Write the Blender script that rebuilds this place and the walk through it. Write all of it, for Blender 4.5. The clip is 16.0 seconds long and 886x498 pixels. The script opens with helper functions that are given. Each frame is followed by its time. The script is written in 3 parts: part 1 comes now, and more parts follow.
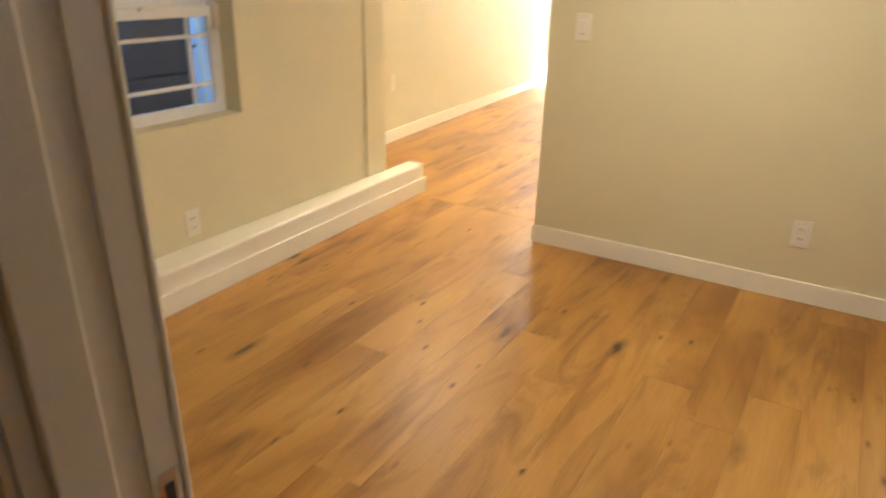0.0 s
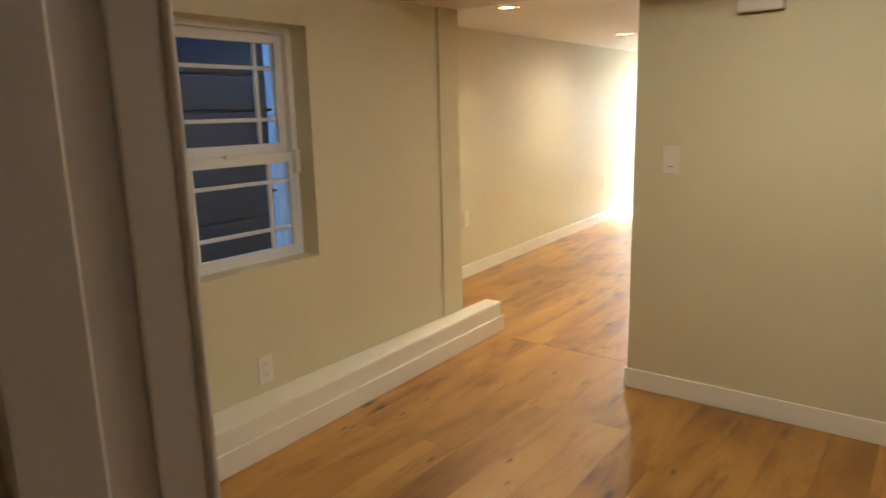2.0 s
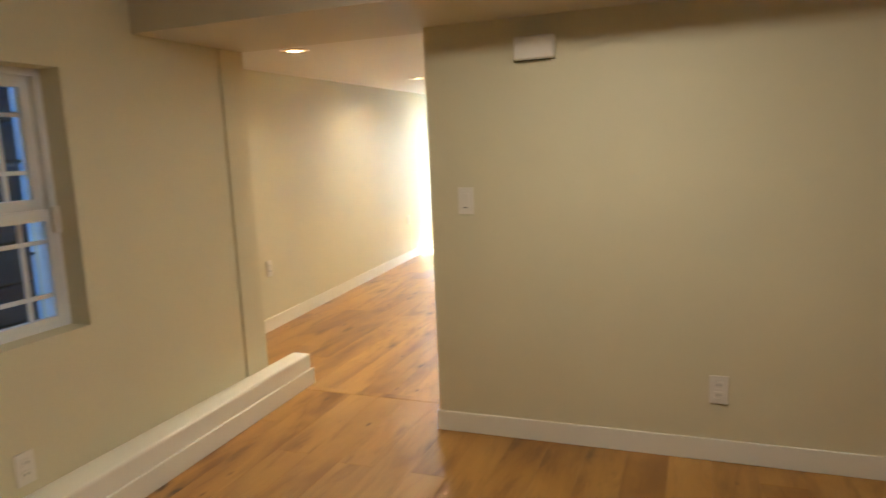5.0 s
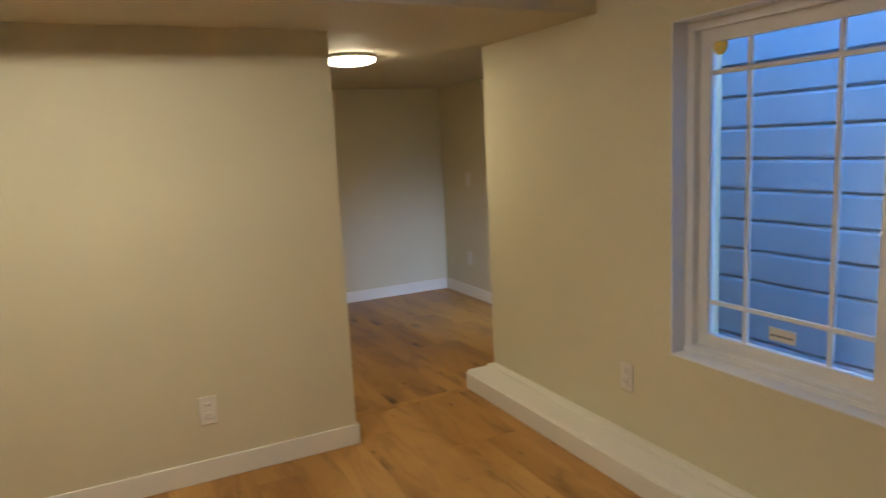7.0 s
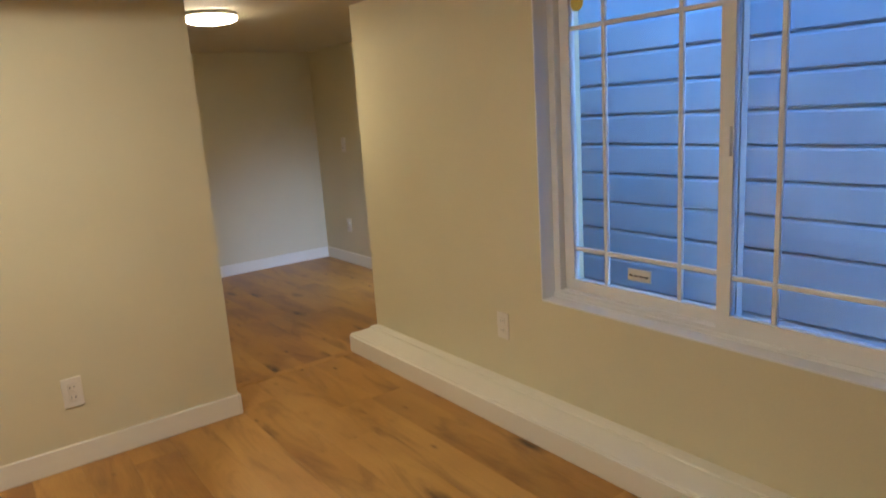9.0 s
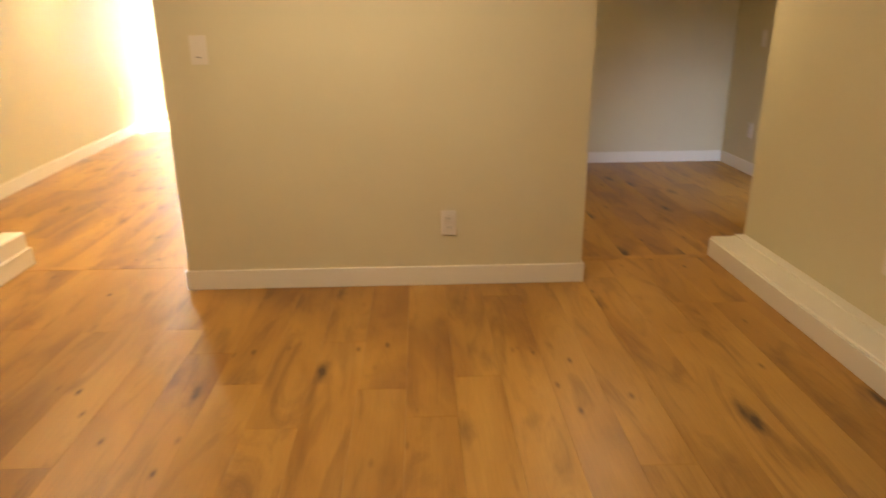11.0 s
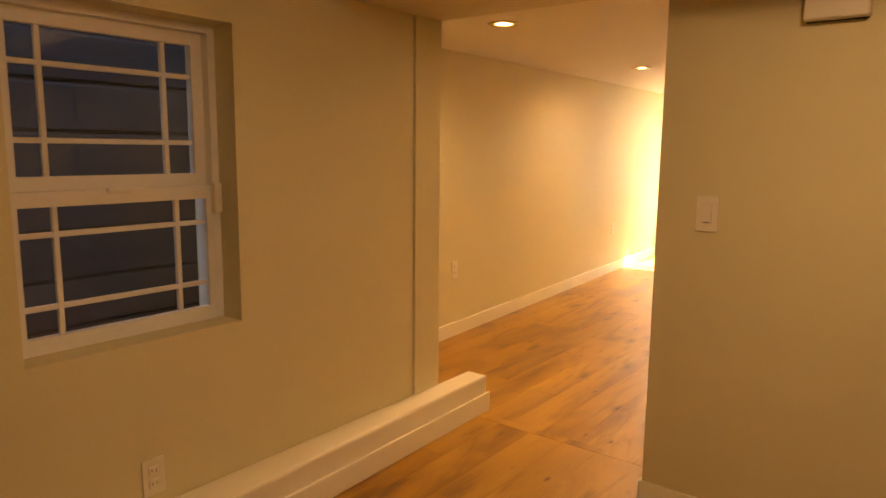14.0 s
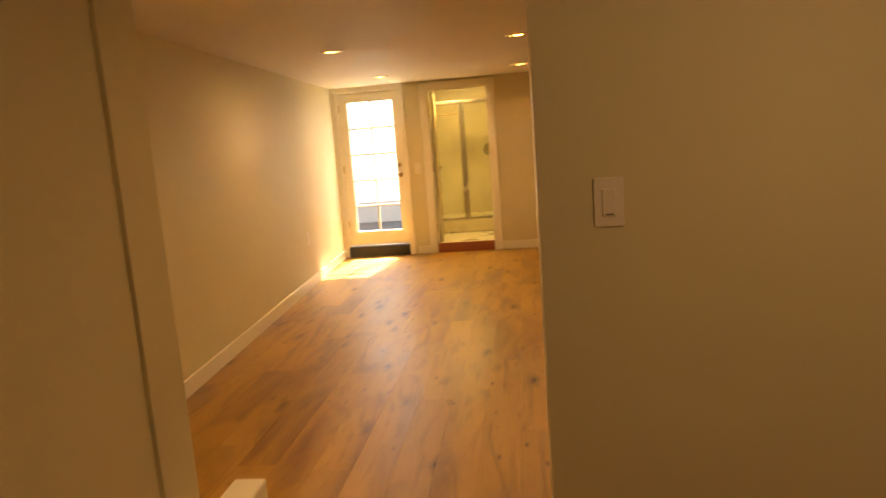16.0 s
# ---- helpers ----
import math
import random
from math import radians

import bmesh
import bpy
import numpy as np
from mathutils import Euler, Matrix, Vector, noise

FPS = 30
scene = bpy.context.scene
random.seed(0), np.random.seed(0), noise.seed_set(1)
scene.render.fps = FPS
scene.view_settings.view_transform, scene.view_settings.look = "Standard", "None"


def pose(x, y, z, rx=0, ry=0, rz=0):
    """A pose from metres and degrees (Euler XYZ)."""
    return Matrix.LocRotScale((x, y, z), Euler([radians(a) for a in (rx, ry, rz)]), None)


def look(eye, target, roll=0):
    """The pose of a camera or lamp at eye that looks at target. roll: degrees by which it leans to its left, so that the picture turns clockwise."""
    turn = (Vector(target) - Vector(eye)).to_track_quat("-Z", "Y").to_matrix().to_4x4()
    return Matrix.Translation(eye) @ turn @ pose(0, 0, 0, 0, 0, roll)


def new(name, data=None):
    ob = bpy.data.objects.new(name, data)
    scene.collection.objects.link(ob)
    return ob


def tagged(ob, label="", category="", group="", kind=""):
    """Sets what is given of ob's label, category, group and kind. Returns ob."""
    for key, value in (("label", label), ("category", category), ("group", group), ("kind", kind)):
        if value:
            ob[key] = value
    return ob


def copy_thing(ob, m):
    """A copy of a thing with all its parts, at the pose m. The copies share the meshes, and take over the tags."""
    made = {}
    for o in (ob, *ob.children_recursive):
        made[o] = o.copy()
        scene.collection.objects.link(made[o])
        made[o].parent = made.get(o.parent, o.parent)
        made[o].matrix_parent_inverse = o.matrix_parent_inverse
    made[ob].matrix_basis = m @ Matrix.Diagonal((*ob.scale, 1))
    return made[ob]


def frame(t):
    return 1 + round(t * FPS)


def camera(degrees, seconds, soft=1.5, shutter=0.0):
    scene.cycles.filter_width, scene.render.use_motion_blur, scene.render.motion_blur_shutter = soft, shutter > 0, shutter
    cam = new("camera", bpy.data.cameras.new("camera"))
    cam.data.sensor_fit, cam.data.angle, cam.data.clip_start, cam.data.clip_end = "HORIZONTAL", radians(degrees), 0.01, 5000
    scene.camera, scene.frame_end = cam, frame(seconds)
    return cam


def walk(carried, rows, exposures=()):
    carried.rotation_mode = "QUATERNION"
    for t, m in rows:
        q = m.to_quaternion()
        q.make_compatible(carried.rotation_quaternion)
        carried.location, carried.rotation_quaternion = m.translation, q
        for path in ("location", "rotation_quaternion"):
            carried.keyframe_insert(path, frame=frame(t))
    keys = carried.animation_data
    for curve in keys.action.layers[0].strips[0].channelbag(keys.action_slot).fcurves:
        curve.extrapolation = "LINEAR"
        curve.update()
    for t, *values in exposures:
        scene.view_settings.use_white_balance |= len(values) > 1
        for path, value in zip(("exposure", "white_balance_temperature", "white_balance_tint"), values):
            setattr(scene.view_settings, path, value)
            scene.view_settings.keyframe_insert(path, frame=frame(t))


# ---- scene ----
cam = camera(66.7, 16.0, shutter=0.5)
PATH = [
    (0, (1.293, -3.04, 1.315), (0.337, -1.461, 0.544), 1.0),
    (0.5, (1.235, -2.996, 1.251), (0.425, -1.265, 0.661), -2.6),
    (1, (1.196, -2.961, 1.284), (0.441, -1.168, 0.819), -0.2),
    (1.5, (1.158, -2.928, 1.3), (0.166, -1.242, 0.883), -1.5),
    (2, (1.134, -2.916, 1.307), (-0.048, -1.354, 0.906), -1.4),
    (2.5, (1.121, -2.92, 1.311), (-0.165, -1.435, 0.937), -1.8),
    (3, (1.11, -2.935, 1.311), (-0.238, -1.497, 0.972), -1.9),
    (3.5, (1.115, -2.942, 1.316), (-0.115, -1.399, 0.987), -1.2),
    (3.7, (1.125, -2.941, 1.325), (-0.034, -1.346, 0.988), -0.8),
    (5.8, (1.126, -2.727, 1.324), (1.013, -0.76, 0.977), -2.4),
    (6, (1.07, -2.732, 1.347), (1.174, -0.772, 0.962), -1.8),
    (6.5, (1.012, -2.771, 1.342), (1.573, -0.889, 0.965), -3.9),
    (7, (0.947, -2.811, 1.344), (1.815, -1.036, 1.033), -2.9),
    (7.5, (0.942, -2.831, 1.333), (1.984, -1.156, 1.003), -3.8),
    (8, (0.964, -2.844, 1.328), (2.113, -1.233, 1.034), -5.1),
    (8.2, (0.954, -2.842, 1.324), (2.153, -1.265, 1.045), -4.9),
    (10.3, (1.015, -2.878, 1.248), (1.632, -1.117, 0.528), -0.6),
    (10.5, (1.033, -2.898, 1.243), (1.483, -1.085, 0.529), -0.2),
    (11, (1.085, -2.962, 1.198), (1.148, -1.071, 0.548), -0.5),
    (11.5, (1.116, -2.959, 1.212), (0.953, -1.026, 0.722), -0.1),
    (12, (1.06, -2.935, 1.239), (0.691, -1.009, 0.848), 0.3),
    (12.5, (1.027, -2.799, 1.277), (0.642, -0.872, 0.903), 0.1),
    (13, (0.976, -2.605, 1.263), (0.342, -0.722, 1.03), 0.3),
    (13.5, (0.891, -2.44, 1.255), (-0.071, -0.713, 0.95), -0.4),
    (14, (0.825, -2.261, 1.275), (-0.383, -0.693, 0.984), 0.6),
    (14.5, (0.73, -2.143, 1.261), (-0.36, -0.499, 0.93), -0.9),
    (15, (0.483, -2.011, 1.257), (-0.265, -0.188, 0.913), -3.6),
    (15.5, (0.221, -1.805, 1.241), (-0.281, 0.1, 0.896), -4.1),
    (16, (-0.031, -1.634, 1.24), (-0.281, 0.328, 0.938), -4.3),
]

EXPOSURES = [(0.0, 5.0, 4650, 7), (0.7, 4.45, 4650, 7), (1.5, 4.3, 4600, 7), (3.5, 4.35, 4500, 7), (6.0, 4.25, 4450, 7), (6.6, 4.4, 4450, 7), (8.2, 4.75, 4450, 8),
             (10.3, 4.7, 4950, 9), (11.0, 4.7, 5500, 12), (12.5, 4.15, 6950, 20), (13.5, 3.85, 8600, 27), (14.5, 3.8, 8600, 27), (16.0, 3.05, 8600, 25)]
walk(cam, [(t, look(eye, target, roll)) for t, eye, target, roll in PATH], EXPOSURES)

# ---- world, sun and lamp strengths ----
SUN_DIR = Vector((-0.055, -0.61, -0.79)).normalized()
world = bpy.data.worlds.new("sky")
scene.world = world
world.use_nodes = True
sky = world.node_tree.nodes.new("ShaderNodeTexSky")
sky.sky_type, sky.sun_disc, sky.dust_density = "NISHITA", False, 0.4
sky.sun_elevation = math.asin(-SUN_DIR.z)
sky.sun_rotation = math.atan2(-SUN_DIR.x, -SUN_DIR.y)
bg = world.node_tree.nodes["Background"]
bg.inputs["Strength"].default_value = 0.055
world.node_tree.links.new(sky.outputs[0], bg.inputs["Color"])
sun = new("sun", bpy.data.lights.new("sun", "SUN"))
sun.data.energy, sun.data.angle, sun.data.color = 4.0, radians(0.5), (1.0, 0.98, 0.94)
sun.matrix_world = SUN_DIR.to_track_quat("-Z", "Y").to_matrix().to_4x4()

alcove_sky = new("alcove_daylight", bpy.data.lights.new("alcove_daylight", "AREA"))
alcove_sky.data.shape, alcove_sky.data.size, alcove_sky.data.size_y = "RECTANGLE", 0.40, 0.50
alcove_sky.data.energy, alcove_sky.data.color, alcove_sky.data.spread = 0.10, (0.84, 0.84, 1.0), radians(60)
alcove_sky.matrix_world = pose(3.38, 0.29, 0.95, 64, 0, 0)

door_sky = new("door_daylight", bpy.data.lights.new("door_daylight", "AREA"))
door_sky.data.shape, door_sky.data.size, door_sky.data.size_y = "RECTANGLE", 0.53, 1.16
door_sky.data.energy, door_sky.data.color = 0.9, (1.0, 0.97, 0.72)
door_sky.matrix_world = pose(-1.763, 6.275, 1.225, -90, 0, 0)

ROOM_LAMP, ALCOVE_LAMP, CAN_LAMP, BATH_LAMP = 6.0, 2.4, 50.0, 15.0

# ---- plan, in metres ----
WL, WR = -1.06, 2.79            # faces of the two side walls of the near room
PW = 1.84                       # width of the middle wall, which starts at x = 0
SOF, CEIL_A, CEIL_B = 1.83, 1.985, 1.985
SOF_Y0, SOF_Y1 = -0.56, 0.140
SEAM = 0.33
FRONT = -2.575                  # room side of the wall with the doorway
DOOR_L, DOOR_R = 0.576, 1.95
FAR = 6.16
ALC_X, ALC_Y = 3.70, 2.75


# ---- materials ----
def nodes_of(name):
    m = bpy.data.materials.new(name)
    m.use_nodes = True
    nt = m.node_tree
    return m, nt, nt.nodes["Principled BSDF"]


def add_node(nt, kind, **values):
    n = nt.nodes.new(kind)
    for key, value in values.items():
        n.inputs[key].default_value = value
    return n


def ramp(nt, src, stops):
    r = nt.nodes.new("ShaderNodeValToRGB")
    while len(r.color_ramp.elements) < len(stops):
        r.color_ramp.elements.new(0.5)
    for e, (p, c) in zip(r.color_ramp.elements, stops):
        e.position, e.color = p, (*c, 1) if len(c) == 3 else c
    nt.links.new(src, r.inputs[0])
    return r.outputs[0]


def mix(nt, fac, a, b, mode="MIX"):
    m = nt.nodes.new("ShaderNodeMix")
    m.data_type, m.blend_type = "RGBA", mode
    for socket, v in ((m.inputs[0], fac), (m.inputs[6], a), (m.inputs[7], b)):
        if isinstance(v, (int, float)):
            socket.default_value = v
        elif isinstance(v, tuple):
            socket.default_value = (*v, 1)
        else:
            nt.links.new(v, socket)
    return m.outputs[2]


def bump(nt, bsdf, height, strength, distance):
    b = add_node(nt, "ShaderNodeBump", Strength=strength, Distance=distance)
    nt.links.new(height, b.inputs["Height"])
    nt.links.new(b.outputs[0], bsdf.inputs["Normal"])


def coat(name, color, rough=0.6, grain=220.0, relief=0.0006, stain=0.06, metal=0.0):
    """Painted or plain surface: large faint mottling, small grain and relief."""
    m, nt, bsdf = nodes_of(name)
    geo = nt.nodes.new("ShaderNodeNewGeometry")
    big = add_node(nt, "ShaderNodeTexNoise", Scale=2.3, Detail=4.0)
    fine = add_node(nt, "ShaderNodeTexNoise", Scale=grain, Detail=3.0)
    for n in (big, fine):
        nt.links.new(geo.outputs["Position"], n.inputs["Vector"])
    dark = tuple(c * (1 - 2 * stain) for c in color)
    base = ramp(nt, big.outputs[0], [(0.3, dark), (0.7, color)])
    base = mix(nt, 0.05, base, fine.outputs[0], "OVERLAY")
    nt.links.new(base, bsdf.inputs["Base Color"])
    r = ramp(nt, big.outputs[0], [(0.3, (rough * 0.85,) * 3), (0.7, (min(1, rough * 1.1),) * 3)])
    nt.links.new(r, bsdf.inputs["Roughness"])
    bsdf.inputs["Metallic"].default_value = metal
    if relief:
        bump(nt, bsdf, fine.outputs[0], 0.5, relief)
    return m


def oak():
    """Wide oak boards: each board has its own tone and its own run of grain, knots and dark mineral streaks."""
    m, nt, bsdf = nodes_of("oiled_oak")
    geo, info = nt.nodes.new("ShaderNodeNewGeometry"), nt.nodes.new("ShaderNodeObjectInfo")
    shift = add_node(nt, "ShaderNodeVectorMath")
    shift.operation = "MULTIPLY_ADD"
    comb = nt.nodes.new("ShaderNodeCombineXYZ")
    nt.links.new(info.outputs["Random"], comb.inputs[0])
    nt.links.new(info.outputs["Random"], comb.inputs[1])
    nt.links.new(comb.outputs[0], shift.inputs[0])
    shift.inputs[1].default_value = (37.0, 91.0, 0.0)
    nt.links.new(geo.outputs["Position"], shift.inputs[2])

    def stretched(sx, sy, kind="ShaderNodeTexNoise", **kw):
        mp = nt.nodes.new("ShaderNodeMapping")
        mp.inputs["Scale"].default_value = (sx, sy, 1)
        nt.links.new(shift.outputs[0], mp.inputs["Vector"])
        n = add_node(nt, kind, **kw)
        nt.links.new(mp.outputs[0], n.inputs["Vector"])
        return n

    cloud = stretched(3.2, 0.9, Scale=1.0, Detail=4.0, Roughness=0.5, Distortion=0.8)
    streak = stretched(7.0, 1.3, Scale=1.0, Detail=5.0, Roughness=0.6, Distortion=1.7)
    fibre = stretched(190.0, 5.0, Scale=1.0, Detail=3.0, Roughness=0.6)
    warp = stretched(22.0, 9.0, Scale=1.0, Detail=3.0)
    knot = stretched(6.5, 2.3, "ShaderNodeTexVoronoi", Scale=1.0, Randomness=1.0)
    source = knot.inputs["Vector"].links[0].from_socket
    pulled = nt.nodes.new("ShaderNodeVectorMath")
    pulled.operation = "MULTIPLY_ADD"
    pulled.inputs[1].default_value = (0.34, 0.34, 0.0)
    nt.links.new(warp.outputs["Color"], pulled.inputs[0])
    nt.links.new(source, pulled.inputs[2])
    nt.links.new(pulled.outputs[0], knot.inputs["Vector"])
    base = ramp(nt, cloud.outputs[0], [(0.28, (0.215, 0.092, 0.014)), (0.48, (0.40, 0.212, 0.034)), (0.72, (0.50, 0.288, 0.056))])
    tone = ramp(nt, info.outputs["Random"], [(0.0, (0.90, 0.87, 0.82)), (0.3, (0.97, 0.95, 0.92)), (1.0, (1.04, 1.03, 1.0))])
    base = mix(nt, 1.0, base, tone, "MULTIPLY")
    dark = ramp(nt, streak.outputs[0], [(0.52, (0, 0, 0)), (0.78, (1, 1, 1))])
    base = mix(nt, mix(nt, 1.0, dark, (0.70, 0.70, 0.70), "MULTIPLY"), base, (0.115, 0.042, 0.012))
    eye_ = ramp(nt, knot.outputs["Distance"], [(0.06, (0.97, 0.97, 0.97)), (0.13, (0.45, 0.45, 0.45)), (0.27, (0, 0, 0))])
    few = ramp(nt, knot.outputs["Color"], [(0.30, (0, 0, 0)), (0.45, (1, 1, 1))])
    base = mix(nt, mix(nt, 1.0, eye_, few, "MULTIPLY"), base, (0.055, 0.024, 0.012))
    pin = stretched(15.0, 6.0, "ShaderNodeTexVoronoi", Scale=1.0, Randomness=1.0)
    spot = ramp(nt, pin.outputs["Distance"], [(0.05, (0.9, 0.9, 0.9)), (0.11, (0.4, 0.4, 0.4)), (0.20, (0, 0, 0))])
    rare = ramp(nt, pin.outputs["Color"], [(0.60, (0, 0, 0)), (0.72, (1, 1, 1))])
    base = mix(nt, mix(nt, 1.0, spot, rare, "MULTIPLY"), base, (0.07, 0.026, 0.012))
    grain = ramp(nt, fibre.outputs[0], [(0.3, (0.90, 0.89, 0.87)), (0.65, (1.02, 1.02, 1.02))])
    base = mix(nt, 1.0, base, grain, "MULTIPLY")
    nt.links.new(base, bsdf.inputs["Base Color"])
    nt.links.new(ramp(nt, cloud.outputs[0], [(0.3, (0.32,) * 3), (0.7, (0.43,) * 3)]), bsdf.inputs["Roughness"])
    bump(nt, bsdf, fibre.outputs[0], 0.25, 0.0006)
    return m


def glow(name, color, strength):
    m, nt, bsdf = nodes_of(name)
    bsdf.inputs["Base Color"].default_value = (0.8, 0.8, 0.78, 1)
    bsdf.inputs["Emission Color"].default_value = (*color, 1)
    bsdf.inputs["Emission Strength"].default_value = strength
    return m


def clear_glass(name, tint=(0.95, 0.97, 0.97)):
    m, nt, bsdf = nodes_of(name)
    bsdf.inputs["Base Color"].default_value = (*tint, 1)
    bsdf.inputs["Roughness"].default_value = 0.02
    bsdf.inputs["IOR"].default_value = 1.45
    bsdf.inputs["Transmission Weight"].default_value = 1.0
    return m


WALL = coat("greige_wall_paint", (0.655, 0.596, 0.380), 0.62, 260, 0.0008, 0.025)
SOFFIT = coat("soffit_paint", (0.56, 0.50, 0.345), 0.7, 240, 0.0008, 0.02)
CEILING = coat("ceiling_paint", (0.68, 0.63, 0.52), 0.75, 240, 0.0008, 0.02)
TRIM = coat("white_trim_enamel", (0.80, 0.76, 0.63), 0.38, 90, 0.0003, 0.008)
JAMB = coat("door_casing_paint", (0.70, 0.64, 0.51), 0.45, 90, 0.0004, 0.05)
VINYL = coat("white_vinyl", (0.78, 0.77, 0.74), 0.35, 60, 0.0002, 0.03)
PLATE = coat("ivory_plastic", (0.74, 0.69, 0.58), 0.35, 40, 0.0, 0.02)
SLOT = coat("dark_slot", (0.05, 0.045, 0.04), 0.6, 40, 0.0, 0.02)
BRASS = coat("aged_brass", (0.48, 0.36, 0.18), 0.35, 80, 0.0, 0.08, 1.0)
CHROME = coat("brushed_chrome", (0.62, 0.62, 0.60), 0.25, 80, 0.0, 0.04, 1.0)
SIDING = coat("pale_grey_blue_siding", (0.48, 0.55, 0.66), 0.6, 70, 0.0012, 0.06)
# near-black base: the shade of the narrow west gap is put into this colour
SIDING_DARK = coat("shaded_grey_siding", (0.045, 0.048, 0.058), 0.75, 60, 0.0015, 0.16)
CONCRETE = coat("concrete", (0.24, 0.235, 0.22), 0.85, 40, 0.003, 0.10)
LIME = coat("white_limewash", (0.58, 0.58, 0.57), 0.8, 40, 0.002, 0.04)
BLACK = coat("black_rubber", (0.018, 0.017, 0.017), 0.5, 60, 0.0006, 0.1)
REDWOOD = coat("reddish_threshold_wood", (0.30, 0.09, 0.045), 0.45, 60, 0.0006, 0.12)
TILE = coat("cream_bath_tile", (0.68, 0.62, 0.42), 0.3, 30, 0.0002, 0.04)
DECK = coat("bleached_deck_wood", (0.20, 0.18, 0.15), 0.7, 60, 0.001, 0.1)
PLANTER = coat("green_grey_planter", (0.28, 0.33, 0.25), 0.7, 40, 0.001, 0.1)
YELLOW = coat("yellow_sticker", (0.72, 0.58, 0.08), 0.5, 40, 0.0, 0.02)
BASE = coat("subfloor", (0.16, 0.10, 0.05), 0.9, 40, 0.0, 0.1)
OAK = oak()
GLASS = clear_glass("window_glass")
SHOWER_GLASS = clear_glass("shower_glass", (0.93, 0.95, 0.88))
SCREEN_GLASS = clear_glass("screened_glass", (0.60, 0.62, 0.66))
GLOW_A = glow("room_lamp_diffuser", (1.0, 0.70, 0.385), ROOM_LAMP)
GLOW_B = glow("alcove_lamp_diffuser", (1.0, 0.66, 0.30), ALCOVE_LAMP)
GLOW_CAN = glow("downlight_bulb", (1.0, 0.66, 0.32), CAN_LAMP)
GLOW_BATH = glow("bath_lamp_diffuser", (1.0, 0.76, 0.30), BATH_LAMP)


# ---- mesh helpers ----
def add_box(bm, x0, x1, y0, y1, z0, z1, bevel=0.0):
    vs = [bm.verts.new((x, y, z)) for z in (z0, z1) for x, y in ((x0, y0), (x1, y0), (x1, y1), (x0, y1))]
    fs = [bm.faces.new([vs[i] for i in q]) for q in ((3, 2, 1, 0), (4, 5, 6, 7), (0, 1, 5, 4), (1, 2, 6, 5), (2, 3, 7, 6), (3, 0, 4, 7))]
    if bevel:
        es = list({e for f in fs for e in f.edges})
        bmesh.ops.bevel(bm, geom=es, offset=bevel, segments=2, affect="EDGES", profile=0.5)
    return bm


def box(x0, x1, y0, y1, z0, z1, bevel=0.0):
    return add_box(bmesh.new(), x0, x1, y0, y1, z0, z1, bevel)


def lathe(rings, n=40, center=(0, 0)):
    """Rings of (radius, z) from top to bottom, closed at radius zero."""
    bm = bmesh.new()
    rows = []
    for r, z in rings:
        if r < 1e-5:
            rows.append([bm.verts.new((center[0], center[1], z))])
        else:
            rows.append([bm.verts.new((center[0] + r * math.cos(2 * math.pi * k / n), center[1] + r * math.sin(2 * math.pi * k / n), z)) for k in range(n)])
    for a, b in zip(rows, rows[1:]):
        for k in range(n):
            j = (k + 1) % n
            ring = [a[k % len(a)], a[j % len(a)], b[j % len(b)], b[k % len(b)]]
            ring = list(dict.fromkeys(ring))
            if len(ring) > 2:
                bm.faces.new(ring)
    bmesh.ops.recalc_face_normals(bm, faces=bm.faces[:])
    return bm


def solid(xs, ys, zs, filled):
    """One clean shell round the filled cells of a grid; filled(i, j, k) says which."""
    bm = bmesh.new()
    made = {}
    size = (len(xs) - 1, len(ys) - 1, len(zs) - 1)

    def vert(i, j, k):
        if (i, j, k) not in made:
            made[i, j, k] = bm.verts.new((xs[i], ys[j], zs[k]))
        return made[i, j, k]

    def full(i, j, k):
        return all(0 <= a < s for a, s in zip((i, j, k), size)) and filled(i, j, k)

    sides = (((-1, 0, 0), ((0, 0, 0), (0, 0, 1), (0, 1, 1), (0, 1, 0))), ((1, 0, 0), ((1, 0, 0), (1, 1, 0), (1, 1, 1), (1, 0, 1))),
             ((0, -1, 0), ((0, 0, 0), (1, 0, 0), (1, 0, 1), (0, 0, 1))), ((0, 1, 0), ((0, 1, 0), (0, 1, 1), (1, 1, 1), (1, 1, 0))),
             ((0, 0, -1), ((0, 0, 0), (0, 1, 0), (1, 1, 0), (1, 0, 0))), ((0, 0, 1), ((0, 0, 1), (1, 0, 1), (1, 1, 1), (0, 1, 1))))
    for i in range(size[0]):
        for j in range(size[1]):
            for k in range(size[2]):
                if full(i, j, k):
                    for (a, b, c), quad in sides:
                        if not full(i + a, j + b, k + c):
                            bm.faces.new([vert(i + p, j + q, k + r) for p, q, r in quad])
    return bm


def mesh_object(name, bm, material, smooth=False):
    me = bpy.data.meshes.new(name)
    bm.to_mesh(me)
    bm.free()
    me.materials.append(material)
    if smooth:
        me.shade_smooth()
    return new(name, me)


def structure(name, bm, material, label, category):
    return tagged(mesh_object(name, bm, material), label, category, "", "structure")


def thing(name, at, label, category, group="", rz=0.0, kind=""):
    ob = new(name)
    ob.empty_display_size = 0.1
    ob.matrix_world = pose(*at, 0, 0, rz)
    return tagged(ob, label, category, group, kind)


def part(name, bm, material, parent, label="", smooth=False):
    ob = mesh_object(name, bm, material, smooth)
    ob.parent = parent
    return tagged(ob, label) if label else ob


